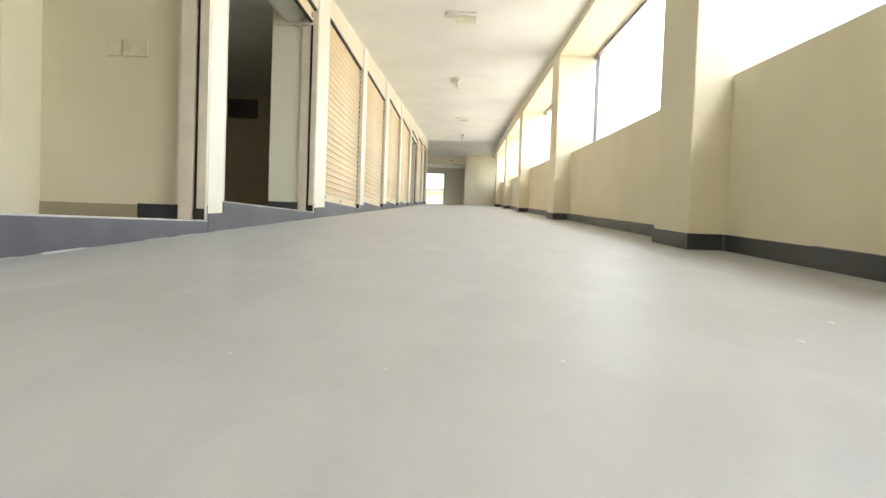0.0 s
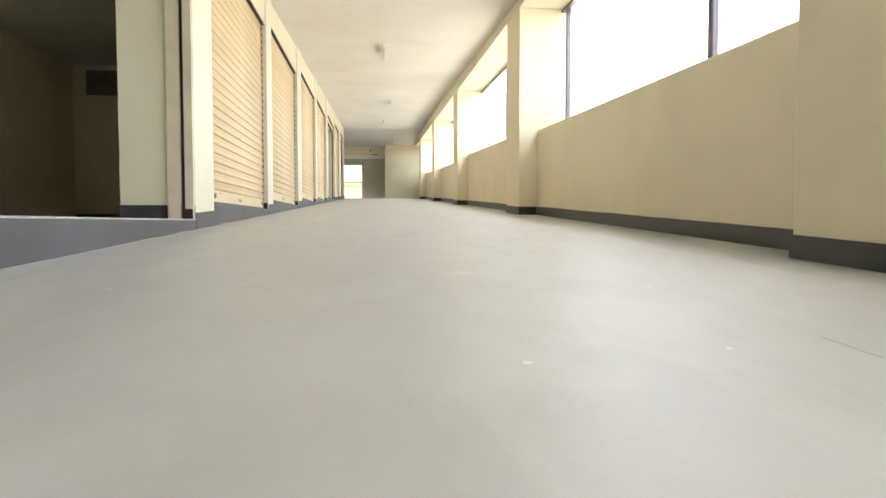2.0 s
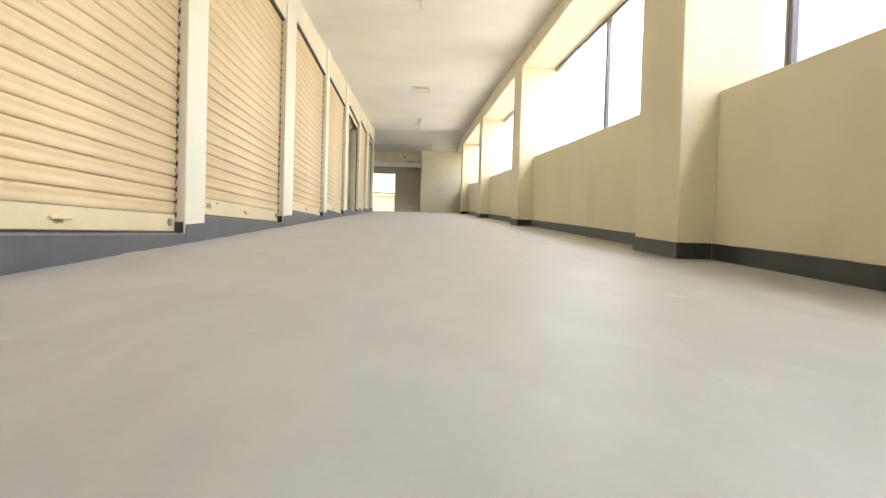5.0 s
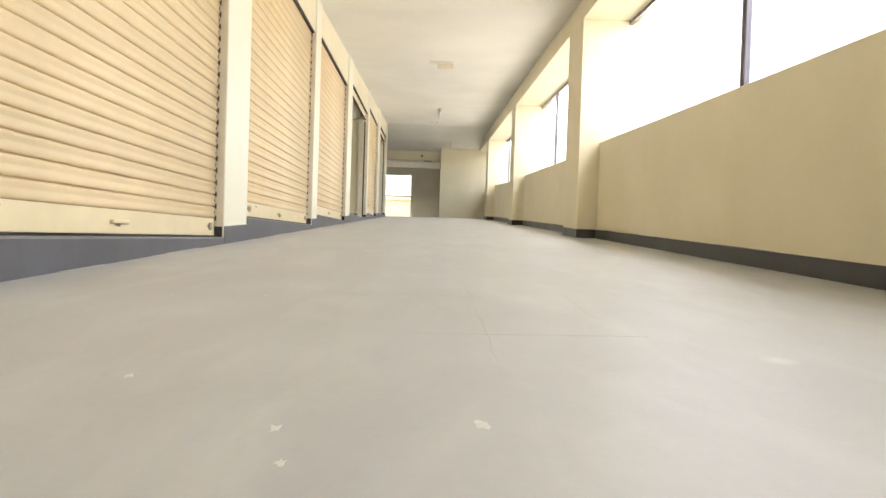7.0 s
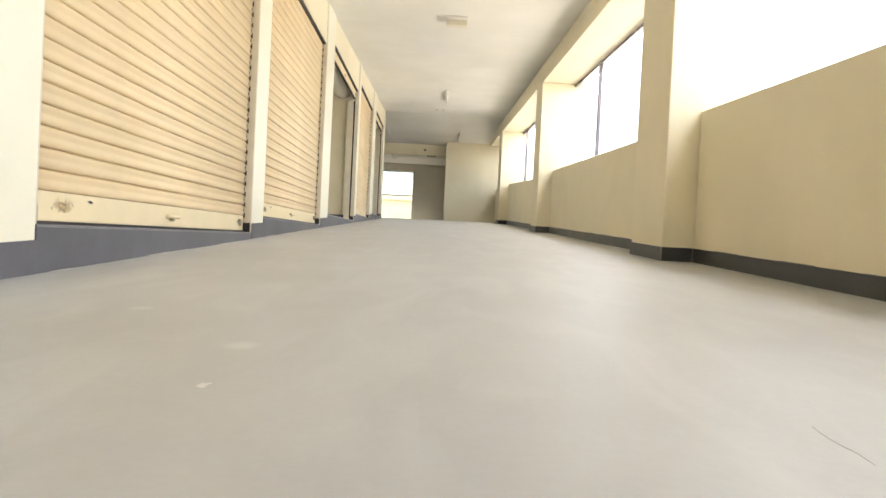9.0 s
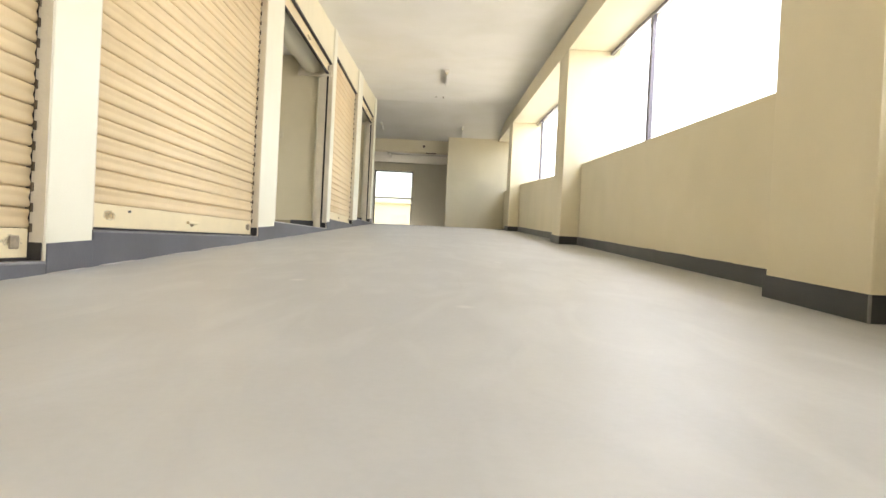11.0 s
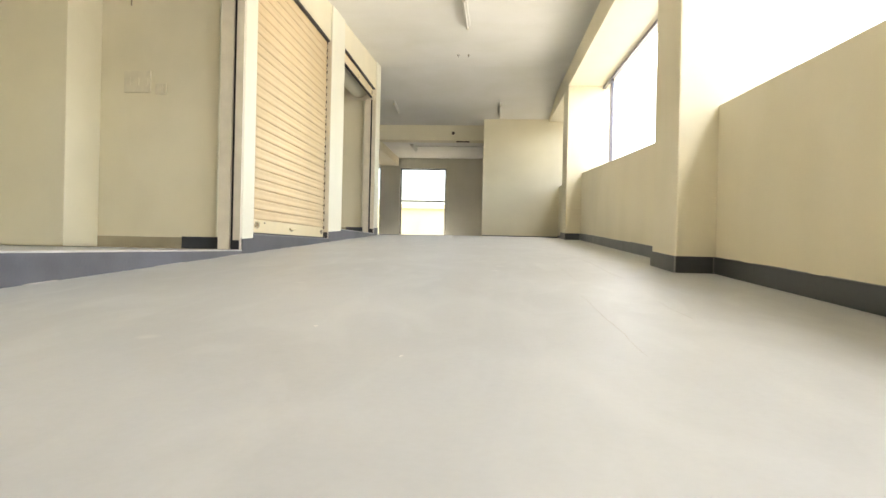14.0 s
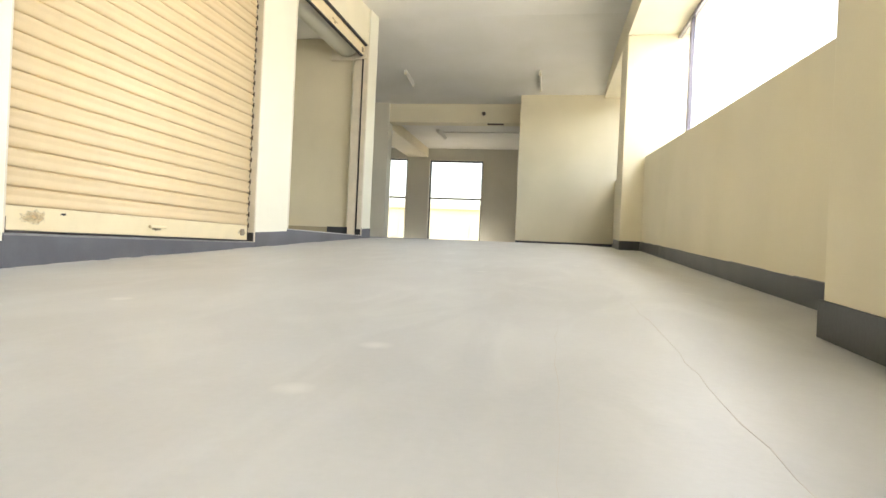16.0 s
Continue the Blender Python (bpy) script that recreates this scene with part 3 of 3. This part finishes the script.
def open_shutter(y0, y1, zs, zt, seed):
    root = tagged(new("roller_shutter"), "rolled-up cream steel shutter above an open shop front", "roller shutter", "shop shutters")
    guides(root, y0, y1, zs, zt, 0.045)
    a, b = y0 + 0.05, y1 - 0.05
    bottom_rail(root, a, b, zt - 0.22, 0.175, seed, False)
    me = slat_mesh(b - a, 0.109)
    ob = new("slat", me)
    ob.parent = root
    ob.location = (SHUT_X, a, zt - 0.043)
    bm = bmesh.new()
    rings = [[bm.verts.new((-4.60 + 0.23 * math.cos(k * math.pi / 9), yy, zt + 0.02 + 0.23 * math.sin(k * math.pi / 9))) for k in range(18)] for yy in (a, b)]
    for k in range(18):
        bm.faces.new((rings[0][k], rings[0][(k + 1) % 18], rings[1][(k + 1) % 18], rings[1][k]))
    bm.faces.new(rings[0])
    bm.faces.new(rings[1][::-1])
    coil = part("coil", bm, PILASTER, root, "cream coil of rolled-up slats")
    for p in coil.data.polygons:
        p.use_smooth = len(p.vertices) == 4
    for yy in (a - 0.02, b):
        bm = bmesh.new()
        box(bm, -4.86, -4.36, yy, yy + 0.02, zt - 0.26, zt + 0.27)
        part("end_plate", bm, GUIDE, root, "beige steel end plate of the coil")
    bm = bmesh.new()
    box(bm, -4.40, -4.22, b - 0.10, b - 0.06, zt - 0.27, zt - 0.20)
    box(bm, -4.50, -4.40, b - 0.09, b - 0.07, zt - 0.30, zt - 0.25)
    part("stop_bracket", bm, GUIDE, root, "bent steel stop bracket")
    # near-black trim again carries the shadow under the lintel
    bm = bmesh.new()
    box(bm, -4.29, -4.232, y0 + 0.046, y1 - 0.046, zt - 0.03, zt - 0.003)
    part("head_shade_trim", bm, DARK, root, "dark trim under the lintel, its shadow put into the colour")


for i, (y0, y1, zs, zt, shut) in enumerate(SHOPS):
    (closed_shutter if shut else open_shutter)(y0, y1, zs, zt, 11 + i)


# ---------------------------------------------------------------- ceiling lamps and fittings
def batten(x, y, length, slim=1.0):
    z = ceil_z(y)
    root = tagged(new("ceiling_light"), "unlit white tube batten fixed along the ceiling", "ceiling light", "ceiling lights")
    root.matrix_world = pose(x, y, z, math.degrees(math.atan(0.0595 if y < CREST else -0.108)), 0, 0)
    bm = bmesh.new()
    box(bm, -0.05 * slim, 0.05 * slim, -length / 2, length / 2, -0.06, 0.0)
    part("housing", bm, LAMPWHITE, root, "", 0.008)
    bm = bmesh.new()
    n = 12
    rings = [[bm.verts.new((0.018 * math.cos(k * 2 * math.pi / n), s * (length / 2 - 0.05), -0.085 + 0.018 * math.sin(k * 2 * math.pi / n))) for k in range(n)] for s in (-1, 1)]
    for k in range(n):
        bm.faces.new((rings[0][k], rings[0][(k + 1) % n], rings[1][(k + 1) % n], rings[1][k]))
    bm.faces.new(rings[0][::-1])
    bm.faces.new(rings[1])
    part("tube", bm, LAMPWHITE, root, "unlit white glass tube")
    for s in (-1, 1):
        bm = bmesh.new()
        box(bm, -0.022, 0.022, s * (length / 2 - 0.03) - 0.015, s * (length / 2 - 0.03) + 0.015, -0.108, -0.06)
        part("socket", bm, PLASTIC, root)


def cross_light(x, y):
    root = tagged(new("ceiling_light"), "unlit pale ceiling fitting with a plate and hanging box", "ceiling light", "ceiling lights")
    root.matrix_world = pose(x, y, ceil_z(y), math.degrees(math.atan(0.0595)), 0, 0)
    bm = bmesh.new()
    box(bm, -0.28, 0.26, -0.16, 0.16, -0.02, 0.0)
    part("plate", bm, LAMPWHITE, root, "", 0.004)
    bm = bmesh.new()
    box(bm, -0.10, 0.26, 0.02, 0.16, -0.12, -0.02)
    part("lamp_box", bm, PLASTIC, root, "", 0.008)


batten(-2.2, 4.35, 1.35)
batten(-2.06, 20.4, 1.5)
batten(-2.2, -12.0, 1.35)
cross_light(-2.12, 12.75)
cross_light(-2.08, -2.2)
batten(-1.41, 27.15, 0.95, 0.4)
batten(-4.27, 26.95, 0.75, 0.5)
for x in (-2.35, -2.13):
    root = tagged(new("ceiling_hook"), "small dark screw hook in the ceiling", "hook", "ceiling hooks")
    root.location = (x, 23.28, ceil_z(23.28))
    bm = bmesh.new()
    box(bm, -0.025, 0.025, -0.02, 0.02, -0.012, 0.003)
    part("rosette", bm, LOCK, root, "", 0.003)
    bm = bmesh.new()
    box(bm, -0.006, 0.006, -0.006, 0.006, -0.05, -0.012)
    part("hook", bm, LOCK, root)
# far room batten, hung under its ceiling
root = tagged(new("ceiling_light"), "unlit white tube batten in the far room", "ceiling light", "ceiling lights")
root.matrix_world = pose(-4.35, 31.4, 4.4, 0, 0, 0)
bm = bmesh.new()
box(bm, -0.05, 0.05, -0.6, 0.6, -0.07, 0.0)
part("housing", bm, LAMPWHITE, root, "", 0.008)
bm = bmesh.new()
box(bm, -0.02, 0.02, -0.57, 0.57, -0.11, -0.07)
part("tube", bm, LAMPWHITE, root, "", 0.008)

# long slim conduit running from the far batten to the wall
root = tagged(new("ceiling_conduit"), "long slim white conduit under the far room's ceiling", "conduit")
root.location = (-2.95, 31.2, 4.4)
bm = bmesh.new()
box(bm, -1.33, 1.34, -0.015, 0.015, -0.03, 0.0)
part("tube", bm, LAMPWHITE, root, "", 0.006)

# dark round fitting and short bar on the cross beam
root = tagged(new("beam_fitting"), "small dark round fitting on the cross beam", "fixture")
root.location = (-2.80, 28.7, 4.37)
bm = bmesh.new()
bmesh.ops.create_icosphere(bm, subdivisions=2, radius=0.05)
part("globe", bm, ENDLOCK, root)
bm = bmesh.new()
box(bm, -0.03, 0.03, -0.06, 0.0, -0.03, 0.03)
part("mount", bm, ENDLOCK, root)
root = tagged(new("cable_bar"), "short dark metal bar under the cross beam", "fixture")
root.location = (-2.51, 28.8, 4.146)
bm = bmesh.new()
box(bm, -0.2, 0.2, -0.05, 0.05, -0.03, 0.0)
part("bar", bm, ENDLOCK, root, "", 0.01)


def switch_board(x, y, z, w, h, mat, label):
    root = tagged(new("switch_board"), label, "switch board", "switch boards")
    root.location = (x, y, z)
    bm = bmesh.new()
    box(bm, -w / 2, w / 2, -0.025, 0.0, -h / 2, h / 2)
    plate = part("plate", bm, mat, root, "", 0.006)
    k = max(1, int(w / 0.09))
    for i in range(k):
        bm = bmesh.new()
        cx = -w / 2 + (i + 0.5) * w / k
        box(bm, cx - 0.025, cx + 0.025, -0.034, -0.025, -0.04, 0.04)
        part("switch", bm, mat, plate)


switch_board(-5.45, 16.75, 2.66, 0.30, 0.24, BOARD, "dusty greyish plastic switch board on the shop partition")
switch_board(-5.18, 16.75, 2.58, 0.12, 0.12, BOARD, "small dusty plastic socket on the shop partition")
switch_board(-5.13, -7.66, 1.22, 0.14, 0.15, BOARD, "small dusty plastic socket on the shop partition")
switch_board(-4.93, -7.66, 1.22, 0.22, 0.15, BOARD, "dusty greyish plastic switch board on the shop partition")
root = tagged(new("wall_hook"), "small dark wire end on the shop partition", "hook")
root.location = (-5.54, 16.75, 3.6)
bm = bmesh.new()
box(bm, -0.03, 0.03, -0.03, 0.0, -0.03, 0.03)
box(bm, -0.006, 0.006, -0.02, -0.008, -0.1, -0.03)
part("wire", bm, LOCK, root)
# dark ventilation opening deep in the unlit shop
root = tagged(new("wall_vent"), "dark square ventilation louvre in the unlit shop", "vent")
root.location = (-7.93, 3.2, 2.72)
bm = bmesh.new()
for x0, x1, z0, z1 in ((-0.4, 0.4, 0.2, 0.25), (-0.4, 0.4, -0.25, -0.2), (-0.4, -0.35, -0.2, 0.2), (0.35, 0.4, -0.2, 0.2)):
    box(bm, x0, x1, -0.03, 0.0, z0, z1)
part("frame", bm, VENT, root)
bm = bmesh.new()
box(bm, -0.35, 0.35, -0.006, 0.0, -0.2, 0.2)
part("backing", bm, VENT, root)
for k in range(9):
    bm = bmesh.new()
    z = -0.185 + k * 0.041
    hexa(bm, [(-0.348, -0.02, z), (0.348, -0.02, z), (0.348, -0.008, z + 0.034), (-0.348, -0.008, z + 0.034),
              (-0.348, -0.02, z + 0.006), (0.348, -0.02, z + 0.006), (0.348, -0.008, z + 0.039), (-0.348, -0.008, z + 0.039)])
    part("louvre", bm, VENT, root)


# ---------------------------------------------------------------- floor cracks and paint specks
def crack(start, end, width, seed):
    """A fine crack between two places of the ramp, wavering on its way."""
    rnd = random.Random(seed)
    bm = bmesh.new()
    a, b = Vector(start), Vector(end)
    along = (b - a).normalized()
    side = Vector((along.y, -along.x))
    n = max(4, int((b - a).length / 0.12))
    last = None
    for i in range(n + 1):
        mid = a + (b - a) * i / n + side * rnd.uniform(-1, 1) * 0.008
        w = width * rnd.uniform(0.15, 0.75) * min(1.0, 4 * i / n + 0.1, 4 * (n - i) / n + 0.1)
        z = ground_z(mid.x, mid.y)
        row = [bm.verts.new((*(mid + side * s), z + h)) for s, h in ((-w, -0.002), (-w, 0.0006), (w, 0.0006), (w, -0.002))]
        if last:
            for k in range(3):
                bm.faces.new((last[k], last[k + 1], row[k + 1], row[k]))
        last = row
    part("crack", bm, CRACK, floor, "fine brownish crack in the cement")


CRACKS = ((-2.11, -6.85, -6.47, 0.0024), (-2.08, -5.86, -5.58, 0.0022), (-2.08, -4.98, -4.75, 0.002), (-1.675, -6.85, -6.1, 0.002),
          (-2.15, -8.5, -8.05, 0.0022), (-2.105, -0.05, 0.85, 0.0026), (-1.69, 0.6, 1.12, 0.0016), (-1.305, -9.05, -8.82, 0.002), (-2.105, 0.9, 1.75, 0.0022), (-2.11, 1.8, 2.6, 0.002), (-1.55, 2.92, 3.1, 0.0016),
          (-1.94, 8.35, 9.1, 0.002), (-1.12, 8.9, 9.6, 0.0018), (-1.09, 10.38, 11.05, 0.0034), (-1.48, 10.25, 10.5, 0.0026),
          (-1.04, 12.2, 13.65, 0.0024), (-0.68, 12.95, 13.5, 0.0018), (-0.95, 14.5, 16.2, 0.0018), (-0.605, 14.6, 17.0, 0.0026))
for i, (x, y0, y1, w) in enumerate(CRACKS):
    crack((x, y0), (x, y1), w, 70 + i)
crack((-2.35, 0.265), (-1.62, 0.31), 0.0013, 99)


def speck(x, y, r, seed):
    rnd = random.Random(seed)
    bm = bmesh.new()
    n = 11
    ring = []
    for i in range(n):
        a = 2 * math.pi * i / n
        k = r * rnd.uniform(0.35, 1.3)
        px, py = x + k * math.cos(a), y + 1.5 * k * math.sin(a)
        ring.append(bm.verts.new((px, py, ground_z(px, py) + 0.0003)))
    top = bm.verts.new((x, y, ground_z(x, y) + 0.001))
    for a, b in zip(ring, ring[1:] + ring[:1]):
        bm.faces.new((a, b, top))
    part("paint_speck", bm, SPECK, floor, "dried drop of pale paint")


for i, (x, y, r) in enumerate(((-2.52, -0.51, 0.02), (-2.18, -0.47, 0.022), (-2.53, -6.3, 0.022), (-2.74, 3.21, 0.018), (-2.08, -11.93, 0.008),
                               (-2.42, -11.86, 0.009), (-2.15, 12.51, 0.015), (-1.6, -8.9, 0.012), (-2.48, -0.64, 0.012), (-1.77, 12.09, 0.012),
                               (-1.71, -11.81, 0.009), (-1.03, -11.5, 0.014), (-0.78, -11.2, 0.02), (-2.91, -7.76, 0.016), (-1.58, -6.88, 0.02),
                               (-1.37, -7.99, 0.014), (-3.4, -7.81, 0.018), (-2.09, -8.97, 0.018), (-2.3, 0.77, 0.01), (-3.3, 0.95, 0.015), (-2.91, 1.3, 0.014), (-2.9, -0.21, 0.016), (-2.93, 0.97, 0.014))):
    speck(x, y, r * 0.75, 200 + i)

# ---------------------------------------------------------------- outside
bm = bmesh.new()
box(bm, -900, 900, -900, 900, -8.3, -8.0)
structure("ground", bm, GROUND, "dusty open ground far below the building")
house = tagged(new("building"), "pale yellow building seen beyond the far windows", "building")
bm = bmesh.new()
box(bm, -26, 6, 80, 92, -8, 5.3)
part("wall", bm, FACADE, house)
bm = bmesh.new()
box(bm, -26.4, 6.4, 79.6, 92.4, 5.3, 5.8)
part("parapet", bm, FACADE, house)
for fl in range(4):
    for k in range(8):
        bm = bmesh.new()
        box(bm, -24 + k * 4, -22.2 + k * 4, 79.93, 79.99, -7.0 + fl * 3.1, -5.4 + fl * 3.1)
        part("window", bm, DARKGLASS, house)
